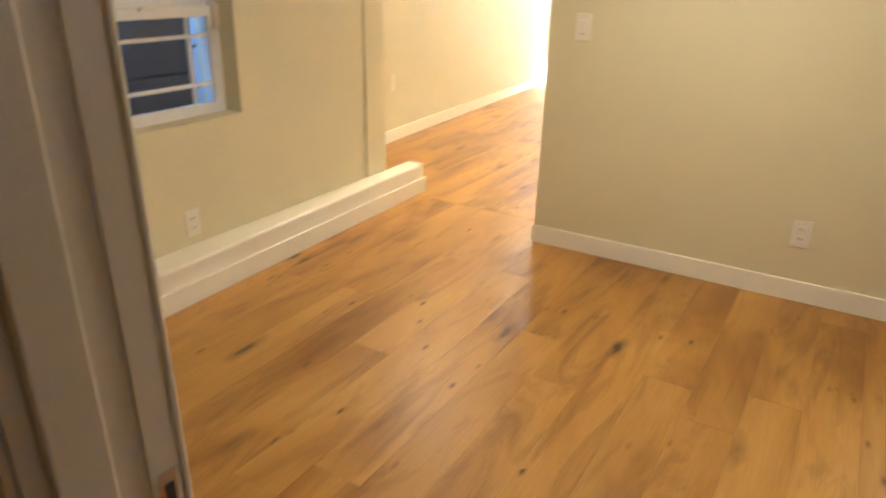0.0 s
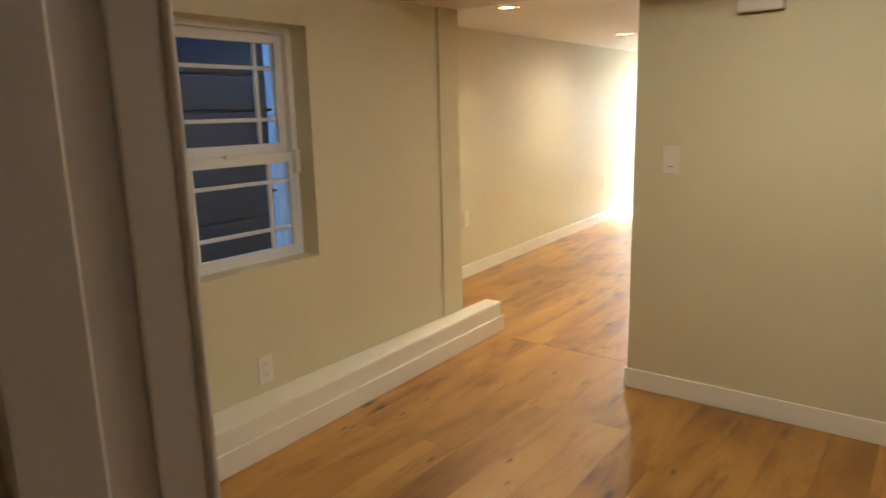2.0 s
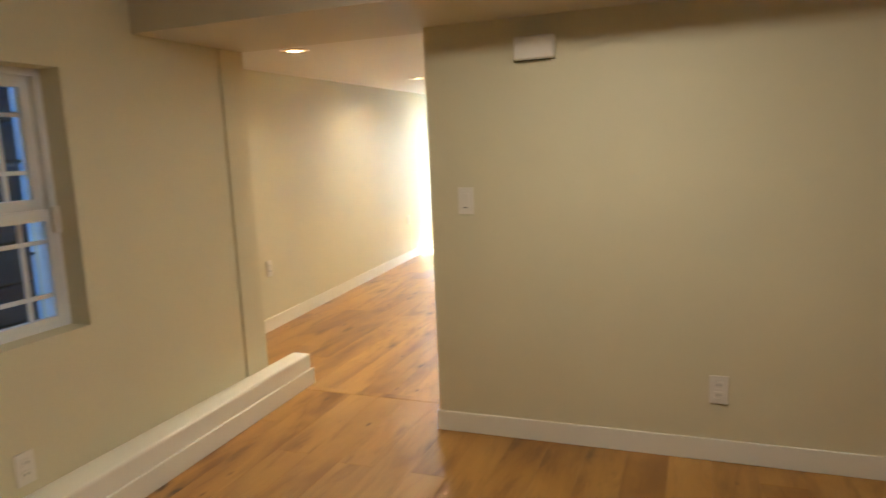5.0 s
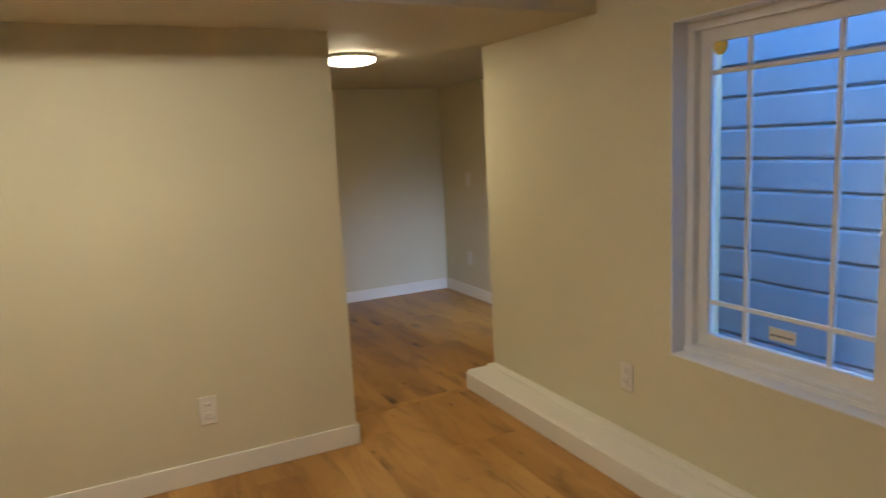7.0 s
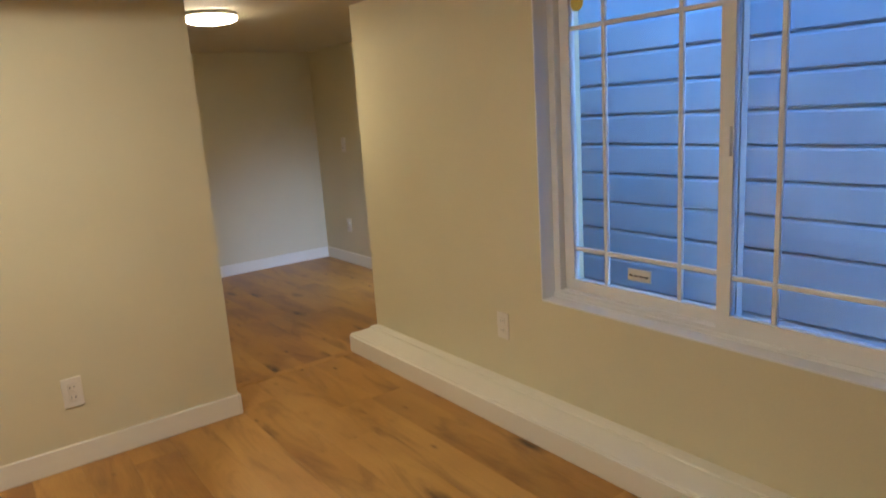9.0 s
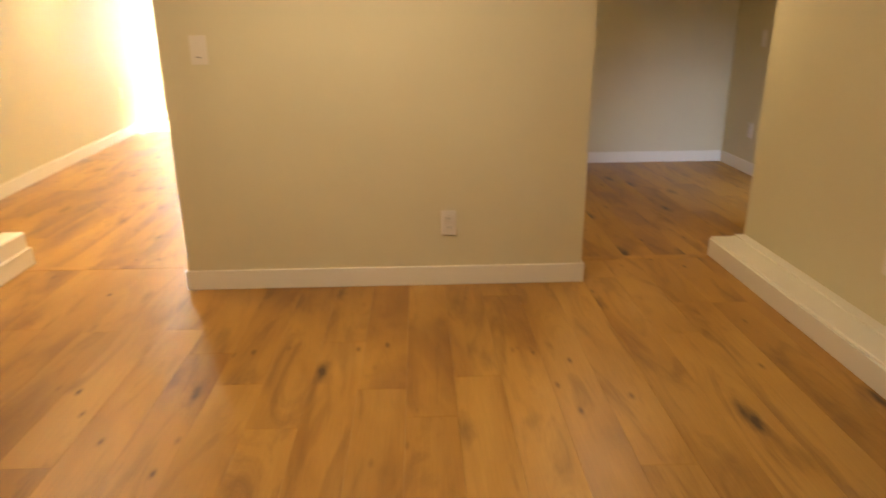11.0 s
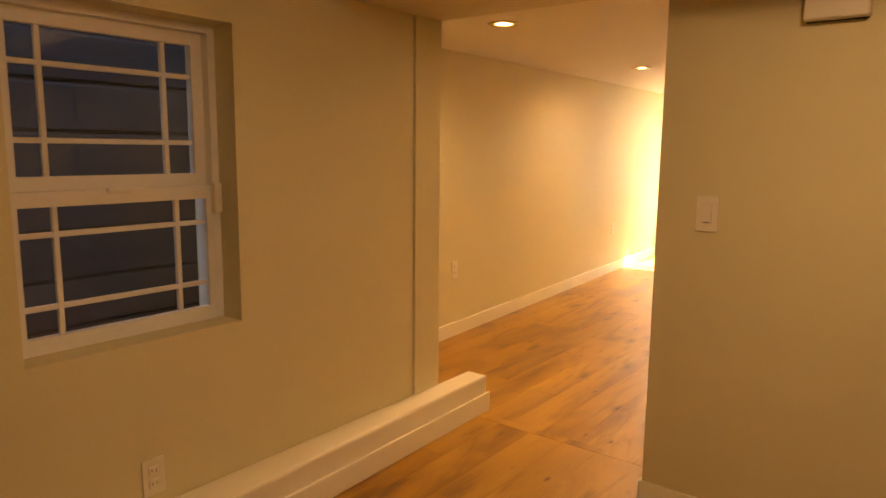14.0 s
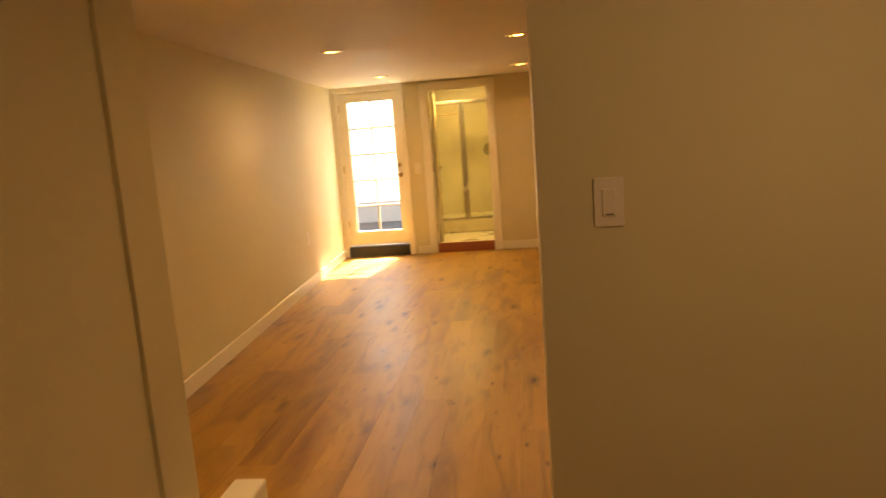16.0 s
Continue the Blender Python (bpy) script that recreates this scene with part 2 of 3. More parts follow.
def wall_y(name, x0, x1, y0, y1, z0, z1, holes, label, material=None):
    """A wall that runs along x, with holes (x0, x1, z0, z1)."""
    xs = sorted({x0, x1, *(h[0] for h in holes), *(h[1] for h in holes)})
    zs = sorted({z0, z1, *(h[2] for h in holes), *(h[3] for h in holes)})
    solid_at = lambda i, j, k: not any(h[0] <= (xs[i] + xs[i + 1]) / 2 <= h[1] and h[2] <= (zs[k] + zs[k + 1]) / 2 <= h[3] for h in holes)
    return structure(name, solid(xs, [y0, y1], zs, solid_at), material or WALL, label, "wall")


def wall_x(name, x0, x1, y0, y1, z0, z1, holes, label, material=None):
    """A wall that runs along y, with holes (y0, y1, z0, z1)."""
    ys = sorted({y0, y1, *(h[0] for h in holes), *(h[1] for h in holes)})
    zs = sorted({z0, z1, *(h[2] for h in holes), *(h[3] for h in holes)})
    solid_at = lambda i, j, k: not any(h[0] <= (ys[j] + ys[j + 1]) / 2 <= h[1] and h[2] <= (zs[k] + zs[k + 1]) / 2 <= h[3] for h in holes)
    return structure(name, solid([x0, x1], ys, zs, solid_at), material or WALL, label, "wall")


# ---- large structure ----
LW = (-1.590, -0.922, 0.699, 1.666)     # opening of the small window: y, y, z, z
RW = (-2.450, -0.970, 0.506, 1.726)     # opening of the wide window
wall_x("wall_west", WL - 0.25, WL, FRONT - 0.2, SOF_Y1, -0.05, 2.3, [LW], "beige painted wall with a small deep-set window")
wall_x("wall_east", WR, WR + 0.25, FRONT - 0.2, 0.37, -0.05, 2.3, [RW], "beige painted wall with a wide deep-set window")
wall_y("wall_middle", 0.0, PW, 0.012, 0.35, -0.05, 2.3, [], "beige painted free-standing middle wall between two passages")
wall_y("wall_south_west", WL, DOOR_L - 0.02, FRONT - 0.2, FRONT, -0.05, 2.3, [], "beige painted wall beside the cased opening")
wall_y("wall_south_east", DOOR_R + 0.02, WR, FRONT - 0.2, FRONT, -0.05, 2.3, [], "beige painted wall beside the cased opening")
wall_y("wall_south_head", DOOR_L - 0.02, DOOR_R + 0.02, FRONT - 0.2, FRONT, 2.0, 2.3, [], "painted wall above the cased opening")

# long room: its west wall leans slightly outwards
bm = bmesh.new()
base_line = [(-1.797, 0.0), (-2.207, 6.16), (-2.40, 6.16), (-2.02, 0.0)]
lo = [bm.verts.new((x, y, -0.05)) for x, y in base_line]
hi = [bm.verts.new((x, y, 2.3)) for x, y in base_line]
bm.faces.new(lo), bm.faces.new(hi)
for k in range(4):
    bm.faces.new([lo[k], lo[(k + 1) % 4], hi[(k + 1) % 4], hi[k]])
bmesh.ops.recalc_face_normals(bm, faces=bm.faces[:])
structure("wall_long_west", bm, WALL, "long beige painted wall of the far room", "wall")
wall_y("wall_long_south", -1.99, WL - 0.25, 0.035, SOF_Y1, -0.05, 2.3, [], "beige painted return wall of the far room")
wall_x("wall_long_east", 1.20, 1.32, 0.35, FAR, -0.05, 2.3, [], "beige painted wall of the far room")
EXT = (-2.145, -1.408, 0.0, 1.925)
BATH = (-1.082, -0.400, 0.0, 1.885)
wall_y("wall_north", -2.40, 1.32, FAR, FAR + 0.14, -0.05, 2.3, [EXT, BATH], "beige painted end wall with two doorways")

# alcove to the right
wall_y("wall_alcove_north", 1.32, ALC_X + 0.12, ALC_Y, ALC_Y + 0.12, -0.05, 2.3, [], "plain painted back wall of the alcove")
wall_x("wall_alcove_east", ALC_X, ALC_X + 0.12, 0.37, ALC_Y, -0.05, 2.3, [], "plain painted side wall of the alcove")
AW = (3.14, 3.62, 0.55, 1.45)          # opening of the alcove window: x, x, z, z
wall_y("wall_alcove_south", WR + 0.25, ALC_X + 0.12, 0.13, 0.37, -0.05, 2.3, [AW], "plain painted wall of the alcove")

# hall in which the walk begins
wall_x("wall_hall_west", -0.42, -0.30, -4.6, FRONT - 0.2, -0.05, 2.3, [], "plain painted hall wall")
wall_x("wall_hall_east", 2.66, 2.78, -4.6, FRONT - 0.2, -0.05, 2.3, [], "plain painted hall wall")
wall_y("wall_hall_south", -0.42, 2.78, -4.72, -4.6, -0.05, 2.3, [], "plain painted hall wall")

# bathroom behind the second doorway
BY = FAR + 0.14
wall_y("wall_bath_north", -1.34, 0.42, 8.05, 8.17, -0.05, 2.3, [], "cream bathroom wall", TILE)
wall_x("wall_bath_west", -1.34, -1.22, BY, 8.05, -0.05, 2.3, [], "cream bathroom wall", TILE)
wall_x("wall_bath_east", 0.30, 0.42, BY, 8.05, -0.05, 2.3, [], "cream bathroom wall", TILE)
structure("floor_bath", box(-1.22, 0.30, FAR + 0.02, 8.05, -0.05, 0.10), TILE, "cream tiled raised bathroom floor", "floor")
structure("ceiling_bath", box(-1.22, 0.30, BY, 8.05, 2.05, 2.3), CEILING, "painted bathroom ceiling", "ceiling")

# ceilings
structure("ceiling_near", box(WL, WR, FRONT, SOF_Y0, CEIL_A, 2.3), CEILING, "painted ceiling of the near room", "ceiling")
structure("ceiling_hall", box(-0.30, 2.66, -4.6, FRONT - 0.2, 2.15, 2.3), CEILING, "painted hall ceiling", "ceiling")
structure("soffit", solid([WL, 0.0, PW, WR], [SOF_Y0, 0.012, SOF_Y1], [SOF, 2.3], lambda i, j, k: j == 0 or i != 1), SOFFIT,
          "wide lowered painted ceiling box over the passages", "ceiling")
FALL = 0.0145                   # the old ceiling falls this much a metre towards the near room
CANS = ((-1.30, 3.06), (-1.08, 0.69), (-1.405, 5.18), (-0.02, 3.08), (-0.01, 5.14), (0.10, 0.72))
cx = sorted({-2.25, WL - 0.25, 0.0, 1.20, *(x + d for x, y in CANS for d in (-0.05, 0.05))})
cy = sorted({SOF_Y1, 0.35, FAR, *(y + d for x, y in CANS for d in (-0.05, 0.05))})


def long_ceiling_at(i, j, k):
    x, y = (cx[i] + cx[i + 1]) / 2, (cy[j] + cy[j + 1]) / 2
    if k == 0 and any(abs(x - a) < 0.05 and abs(y - b) < 0.05 for a, b in CANS):
        return False
    return y > 0.35 or x < 0.0


bm = solid(cx, cy, [CEIL_B, CEIL_B + 0.12, 2.3], long_ceiling_at)
for v in bm.verts:
    if v.co.z < 2.2:
        v.co.z -= FALL * (FAR - v.co.y)
structure("ceiling_long", bm, CEILING,
          "pale painted ceiling of the far room", "ceiling")
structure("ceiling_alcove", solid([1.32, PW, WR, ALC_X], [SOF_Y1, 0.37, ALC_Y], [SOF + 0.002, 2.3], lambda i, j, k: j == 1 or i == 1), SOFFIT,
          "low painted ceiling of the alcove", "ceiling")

# ledges along the side walls
ledge = thing("ledge_west", (0, 0, 0), "cream painted ledge along the foot of the wall", "ledge", kind="structure")
for name_, bm, label_ in (("ledge_body", box(WL, -0.948, FRONT, 0.405, 0, 0.180, 0.010), ""), ("baseboard", box(-0.948, -0.935, FRONT, 0.418, 0, 0.094, 0.003), "white painted baseboard")):
    for v in bm.verts:
        if v.co.x > -1.0:           # the ledge widens slightly towards the doorway
            v.co.x += 0.026 * (0.41 - v.co.y)
    part(name_, bm, TRIM, ledge, label_)
ledge = thing("ledge_east", (0, 0, 0), "cream painted low ledge along the foot of the wall", "ledge", kind="structure")
part("ledge_body", box(2.608, WR, FRONT, 0.36, 0, 0.100, 0.006), TRIM, ledge)
part("baseboard", box(2.595, 2.608, FRONT, 0.348, 0, 0.092, 0.003), TRIM, ledge, "white painted baseboard")
part("ledge_strip", box(2.735, WR, FRONT, 0.36, 0.098, 0.108, 0.004), TRIM, ledge)
structure("trim_post", box(WL - 0.004, WL + 0.014, -0.030, SOF_Y1 + 0.004, 0.180, SOF, 0.003), WALL, "painted flat board at the end of the wall", "trim")


def baseboard(x0, x1, y0, y1, h=0.094):
    structure("baseboard", box(x0, x1, y0, y1, 0, h, 0.003), TRIM, "white painted baseboard along the wall", "baseboard")


baseboard(0.0, PW, 0.0, 0.012)
baseboard(-0.012, 0.0, 0.0, 0.35)
baseboard(PW, PW + 0.012, 0.0, 0.35)
baseboard(1.32, ALC_X, ALC_Y - 0.012, ALC_Y)
baseboard(ALC_X - 0.012, ALC_X, 0.37, ALC_Y - 0.012)
baseboard(-1.318, -1.172, FAR - 0.012, FAR)
baseboard(-0.310, 1.20, FAR - 0.012, FAR)
baseboard(1.188, 1.20, 0.35, FAR - 0.012)
bm = bmesh.new()
s0, s1 = Vector((-1.8064, 0.140, 0)), Vector((-2.207, 6.16, 0))
side = Vector((s1.y - s0.y, s0.x - s1.x, 0)).normalized() * 0.014
ring = [s0, s1, s1 + side, s0 + side]
lo = [bm.verts.new(p) for p in ring]
hi = [bm.verts.new(p + Vector((0, 0, 0.094))) for p in ring]
bm.faces.new(lo), bm.faces.new(hi)
for k in range(4):
    bm.faces.new([lo[k], lo[(k + 1) % 4], hi[(k + 1) % 4], hi[k]])
bmesh.ops.recalc_face_normals(bm, faces=bm.faces[:])
structure("baseboard", bm, TRIM, "white painted baseboard along the wall", "baseboard")

# cased opening between hall and near room
casing = thing("door_casing", (0, 0, 0), "greyish white painted wooden casing of the opening", "door frame", kind="structure")
part("jamb", box(DOOR_L - 0.02, DOOR_L, FRONT - 0.2, FRONT, 0, 2.0), JAMB, casing)
part("jamb", box(DOOR_R, DOOR_R + 0.02, FRONT - 0.2, FRONT, 0, 2.0), JAMB, casing)
part("head", box(DOOR_L, DOOR_R, FRONT - 0.2, FRONT, 1.98, 2.0), JAMB, casing)
for sx, a in ((1, DOOR_L), (-1, DOOR_R)):
    q = lambda u0, u1: (min(a + sx * u0, a + sx * u1), max(a + sx * u0, a + sx * u1))
    part("room_casing", box(*q(-0.075, -0.004), FRONT, FRONT + 0.016, 0, 2.05, 0.004), JAMB, casing)
    part("casing_bead", box(*q(-0.012, 0.003), FRONT + 0.001, FRONT + 0.014, 0, 2.04, 0.005), JAMB, casing)
    part("edge_strip", box(*q(0.0, 0.0025), FRONT - 0.050, FRONT, 0, 1.98, 0.0035), JAMB, casing)
    part("door_stop", box(*q(0.0, 0.011), FRONT - 0.170, FRONT - 0.095, 0, 1.98, 0.005), JAMB, casing)
    part("hall_casing", box(*q(-0.09, -0.004), FRONT - 0.216, FRONT - 0.2, 0, 2.05, 0.004), JAMB, casing)
strike = part("strike_plate", box(DOOR_L + 0.004, DOOR_L + 0.006, FRONT - 0.038, FRONT - 0.010, 0.57, 0.66), CHROME, casing, "small metal strike plate")
part("latch_hole", box(DOOR_L + 0.006, DOOR_L + 0.0075, FRONT - 0.031, FRONT - 0.017, 0.605, 0.64), SLOT, strike)


# ---- windows ----
def sash(parent, name, axis_x, y0, y1, z0, z1, rail, vs, hs, thick=0.032, bar=0.016, glass=None, foot=0.0, head=0.0):
    """A sash in the plane x = axis_x, with its bars at heights hs and places vs."""
    foot, head = foot or rail, head or rail
    s = part(name, solid([axis_x - thick / 2, axis_x + thick / 2], [y0, y0 + rail, y1 - rail, y1], [z0, z0 + foot, z1 - head, z1],
                         lambda i, j, k: not (j == 1 and k == 1)), VINYL, parent, "white vinyl sash")
    for v in vs:
        part("bar", box(axis_x - 0.009, axis_x + 0.009, v - bar / 2, v + bar / 2, z0 + foot, z1 - head, 0.003), VINYL, s)
    for h in hs:
        part("bar", box(axis_x - 0.008, axis_x + 0.008, y0 + rail, y1 - rail, h - bar / 2, h + bar / 2, 0.003), VINYL, s)
    pane = part("pane", box(axis_x - 0.002, axis_x + 0.002, y0 + rail - 0.004, y1 - rail + 0.004, z0 + foot - 0.004, z1 - head + 0.004), glass or GLASS, s)
    pane.visible_shadow = False
    return s


def window_frame_mesh(x0, x1, y0, y1, z0, z1, w):
    return solid([x0, x1], [y0, y0 + w, y1 - w, y1], [z0, z0 + w, z1 - w, z1], lambda i, j, k: not (j == 1 and k == 1))


small = thing("window_1", (0, 0, 0), "small white vinyl single-hung window with grid bars in a deep recess", "window", kind="structure")
XA = WL - 0.13
part("window_frame", window_frame_mesh(XA - 0.07, XA + 0.03, LW[0], LW[1], LW[2], LW[3], 0.026), VINYL, small)
up = sash(small, "upper_sash", XA - 0.02, LW[0] + 0.026, LW[1] - 0.026, 1.150, LW[3] - 0.026, 0.040, (-1.443, -1.080), (1.500, 1.290))
low = sash(small, "lower_sash", XA + 0.012, LW[0] + 0.026, LW[1] - 0.026, LW[2] + 0.014, 1.150, 0.024, (-1.443, -1.074), (1.030, 0.826), foot=0.030, head=0.042)
part("sash_lock", box(XA + 0.024, XA + 0.045, -1.30, -1.23, 1.140, 1.156, 0.004), VINYL, low)
part("vent_stop", box(XA + 0.03, XA + 0.055, LW[1] - 0.034, LW[1] - 0.006, 1.06, 1.16, 0.004), PLATE, small, "small ivory plastic stop")

wide = thing("window_2", (0, 0, 0), "wide white vinyl sliding window with grid bars in a deep recess", "window", kind="structure")
XB = WR + 0.098
for name_, dims in (("reveal_side", (RW[1] - 0.006, RW[1], RW[2] + 0.006, RW[3] - 0.006)), ("reveal_side", (RW[0], RW[0] + 0.006, RW[2] + 0.006, RW[3] - 0.006)),
                    ("reveal_head", (RW[0], RW[1], RW[3] - 0.006, RW[3])), ("window_sill", (RW[0], RW[1], RW[2], RW[2] + 0.006))):
    part(name_, box(WR - 0.002, XB - 0.0285, *dims), VINYL, wide, "white painted reveal")
part("window_frame", window_frame_mesh(XB - 0.028, XB + 0.07, RW[0], RW[1], RW[2], RW[3], 0.036), VINYL, wide)
part("track", box(XB - 0.036, XB - 0.028, RW[0], RW[1], RW[2] + 0.006, RW[2] + 0.022, 0.003), VINYL, wide)
near = sash(wide, "fixed_sash", XB + 0.02, -1.735, RW[1] - 0.036, RW[2] + 0.036, RW[3] - 0.036, 0.046, (-1.206, -1.521), (0.711, 1.541))
far = sash(wide, "sliding_sash", XB - 0.014, RW[0] + 0.036, -1.685, RW[2] + 0.036, RW[3] - 0.036, 0.046, (-1.868, -2.190), (0.711, 1.541), glass=SCREEN_GLASS)
part("latch", box(XB - 0.040, XB - 0.028, -1.725, -1.710, 1.09, 1.18, 0.003), VINYL, far)
label_plate = part("sticker", box(XB + 0.013, XB + 0.0175, -1.405, -1.305, 0.628, 0.672), PLATE, near, "small white printed sticker")
for k in range(4):
    part("print_bar", box(XB + 0.012, XB + 0.013, -1.395 + 0.022 * k, -1.378 + 0.022 * k, 0.644, 0.650), SLOT, label_plate)
seal = part("round_sticker", lathe([(0, 0.003), (0.030, 0.003), (0.030, 0), (0, 0)], 24), YELLOW, near, "round yellow sticker")
seal.matrix_basis = pose(XB + 0.014, -1.085, 1.628, 0, 90, 0)

alcove_window = thing("window_3", (0, 0, 0), "small white vinyl window onto the gap beside the house", "window", kind="structure")
part("window_frame", solid([AW[0], AW[0] + 0.035, AW[1] - 0.035, AW[1]], [0.20, 0.27], [AW[2], AW[2] + 0.035, AW[3] - 0.035, AW[3]],
                           lambda i, j, k: not (i == 1 and k == 1)), VINYL, alcove_window)
pane = part("pane", box(AW[0] + 0.03, AW[1] - 0.03, 0.233, 0.237, AW[2] + 0.03, AW[3] - 0.03), GLASS, alcove_window)
pane.visible_shadow = False

# ---- far doors ----
door = thing("door_1", (0, 0, 0), "white exterior door with ten glass lites, closed", "door", kind="structure")
DX0, DX1 = EXT[0] + 0.012, EXT[1] - 0.012
GX0, GX1, GZ0, GZ1 = -2.030, -1.496, 0.300, 1.812
part("door_leaf", solid([DX0, GX0, GX1, DX1], [FAR + 0.030, FAR + 0.072], [0.135, GZ0, GZ1, EXT[3] - 0.012], lambda i, j, k: not (i == 1 and k == 1)), TRIM, door)
GMID = (GX0 + GX1) / 2
part("glazing_bar", box(GMID - 0.011, GMID + 0.011, FAR + 0.036, FAR + 0.066, GZ0, GZ1, 0.003), TRIM, door)
for k in range(1, 5):
    z = GZ0 + (GZ1 - GZ0) * k / 5
    part("glazing_bar", box(GX0, GX1, FAR + 0.034, FAR + 0.068, z - 0.011, z + 0.011, 0.003), TRIM, door)
for k in range(5):
    z = GZ0 + (GZ1 - GZ0) * k / 5
    for x0, x1 in ((GX0 - 0.004, GMID - 0.005), (GMID + 0.005, GX1 + 0.004)):
        p = part("pane", box(x0, x1, FAR + 0.049, FAR + 0.053, z + 0.006, z + (GZ1 - GZ0) / 5 - 0.006), GLASS, door)
        p.visible_shadow = False
part("threshold", box(EXT[0], EXT[1], FAR - 0.03, FAR + 0.13, 0, 0.125, 0.004), BLACK, door, "black raised threshold")
knob_rings = [(0, 0.052), (0.016, 0.052), (0.027, 0.044), (0.029, 0.034), (0.022, 0.022), (0.011, 0.016), (0.011, 0.008), (0.030, 0.006), (0.030, 0), (0, 0)]
for z, s in ((0.945, 1.0), (1.06, 0.8)):
    k = part("knob" if z < 1 else "deadbolt", lathe([(r * s, h * s) for r, h in knob_rings], 24), BRASS, door, "aged brass", True)
    k.matrix_basis = pose(-1.462, FAR + 0.030, z, 90, 0, 0)
for z in (0.35, 1.0, 1.7):
    part("hinge", box(EXT[0] + 0.002, EXT[0] + 0.02, FAR + 0.018, FAR + 0.030, z, z + 0.09, 0.003), BRASS, door)


def casing_round(name, x0, x1, z1, w, label):
    c = thing(name, (0, 0, 0), label, "door frame", kind="structure")
    part("side", box(x0 - w, x0, FAR - 0.018, FAR, 0, z1, 0.004), TRIM, c)
    part("side", box(x1, x1 + w, FAR - 0.018, FAR, 0, z1, 0.004), TRIM, c)
    part("head", box(x0 - w, x1 + w, FAR - 0.020, FAR, z1, z1 + 0.075, 0.004), TRIM, c)
    part("jamb", box(x0, x0 + 0.010, FAR, FAR + 0.14, 0.0, z1), TRIM, c)
    part("jamb", box(x1 - 0.010, x1, FAR, FAR + 0.14, 0.0, z1), TRIM, c)
    part("jamb", box(x0 + 0.010, x1 - 0.010, FAR, FAR + 0.14, z1 - 0.010, z1), TRIM, c)
    return c


casing_round("door_casing", EXT[0], EXT[1], EXT[3], 0.06, "white painted casing of the exterior door")
bc = casing_round("door_casing", BATH[0], BATH[1], BATH[3], 0.085, "white painted casing of the bathroom doorway")
for z in (0.25, 0.95, 1.65):
    part("hinge", box(BATH[0] + 0.010, BATH[0] + 0.016, FAR + 0.01, FAR + 0.06, z, z + 0.09, 0.002), BRASS, bc, "brass hinge leaf")
structure("door_sill", box(BATH[0] + 0.010, BATH[1] - 0.010, FAR - 0.012, FAR + 0.02, 0, 0.112, 0.004), REDWOOD, "reddish wooden step at the bathroom doorway", "sill")

bath_door = thing("door_2", (BATH[0] + 0.02, BY, 0.105), "cream painted bathroom door, wide open", "door", kind="structure", rz=96)
part("door_leaf", box(0.0, 0.64, -0.035, 0.0, 0, 1.77, 0.003), TILE, bath_door)
part("door_handle", box(0.56, 0.61, -0.075, -0.035, 0.86, 0.875, 0.004), SLOT, bath_door, "dark lever handle")

shower = thing("shower_enclosure", (0, 0, 0.10), "framed glass shower enclosure over a cream tub in the bathroom", "shower")
part("tub", box(-1.20, 0.28, 7.10, 7.98, 0, 0.17, 0.02), TILE, shower, "cream tub front")
part("top_rail", box(-1.20, 0.28, 7.10, 7.14, 1.66, 1.70, 0.004), CHROME, shower)
part("bottom_rail", box(-1.20, 0.28, 7.10, 7.14, 0.17, 0.195, 0.004), CHROME, shower)
for x in (-1.18, -0.80, -0.765, 0.25):
    part("stile", box(x - 0.016, x + 0.016, 7.105, 7.135, 0.195, 1.66, 0.003), CHROME, shower)
for x0, x1, y in ((-1.16, -0.815, 7.113), (-0.75, 0.24, 7.127)):
    p = part("pane", box(x0, x1, y - 0.003, y + 0.003, 0.195, 1.66), SHOWER_GLASS, shower)
    p.visible_shadow = False
part("towel_bar", box(-1.10, -0.84, 7.06, 7.075, 1.52, 1.535, 0.004), BRASS, shower)
valve = part("mixer_valve", lathe([(0, 0.05), (0.03, 0.05), (0.035, 0.02), (0.085, 0.012), (0.085, 0), (0, 0)], 28), CHROME, shower, "round chrome mixer valve", True)
valve.matrix_basis = pose(-0.50, 8.05, 1.05, 90, 0, 0)


# ---- lamps ----
def dome_lamp(at, glow_mat, label, r=0.135):
    lamp = thing("ceiling_lamp", at, label, "lamp", "ceiling lamps")
    part("base", lathe([(0, 0), (r * 0.97, 0), (r * 1.02, -0.008), (r * 1.02, -0.019), (r * 0.86, -0.0205), (0, -0.020)]), TRIM, lamp, "cream painted base ring", True)
    part("diffuser", lathe([(0, -0.021), (r * 0.98, -0.021), (r * 0.99, -0.026), (r * 0.95, -0.035), (r * 0.80, -0.044), (r * 0.5, -0.051), (0, -0.053)]), glow_mat, lamp, "glowing white glass bowl", True)
    return lamp


dome_lamp((0.80, -1.15, CEIL_A), GLOW_A, "lit flush dome lamp on the ceiling of the near room")
dome_lamp((2.19, 0.745, SOF + 0.002), GLOW_B, "lit flush dome lamp on the low alcove ceiling")
dome_lamp((-0.9, 6.75, 2.05), GLOW_BATH, "lit flush dome lamp on the bathroom ceiling")


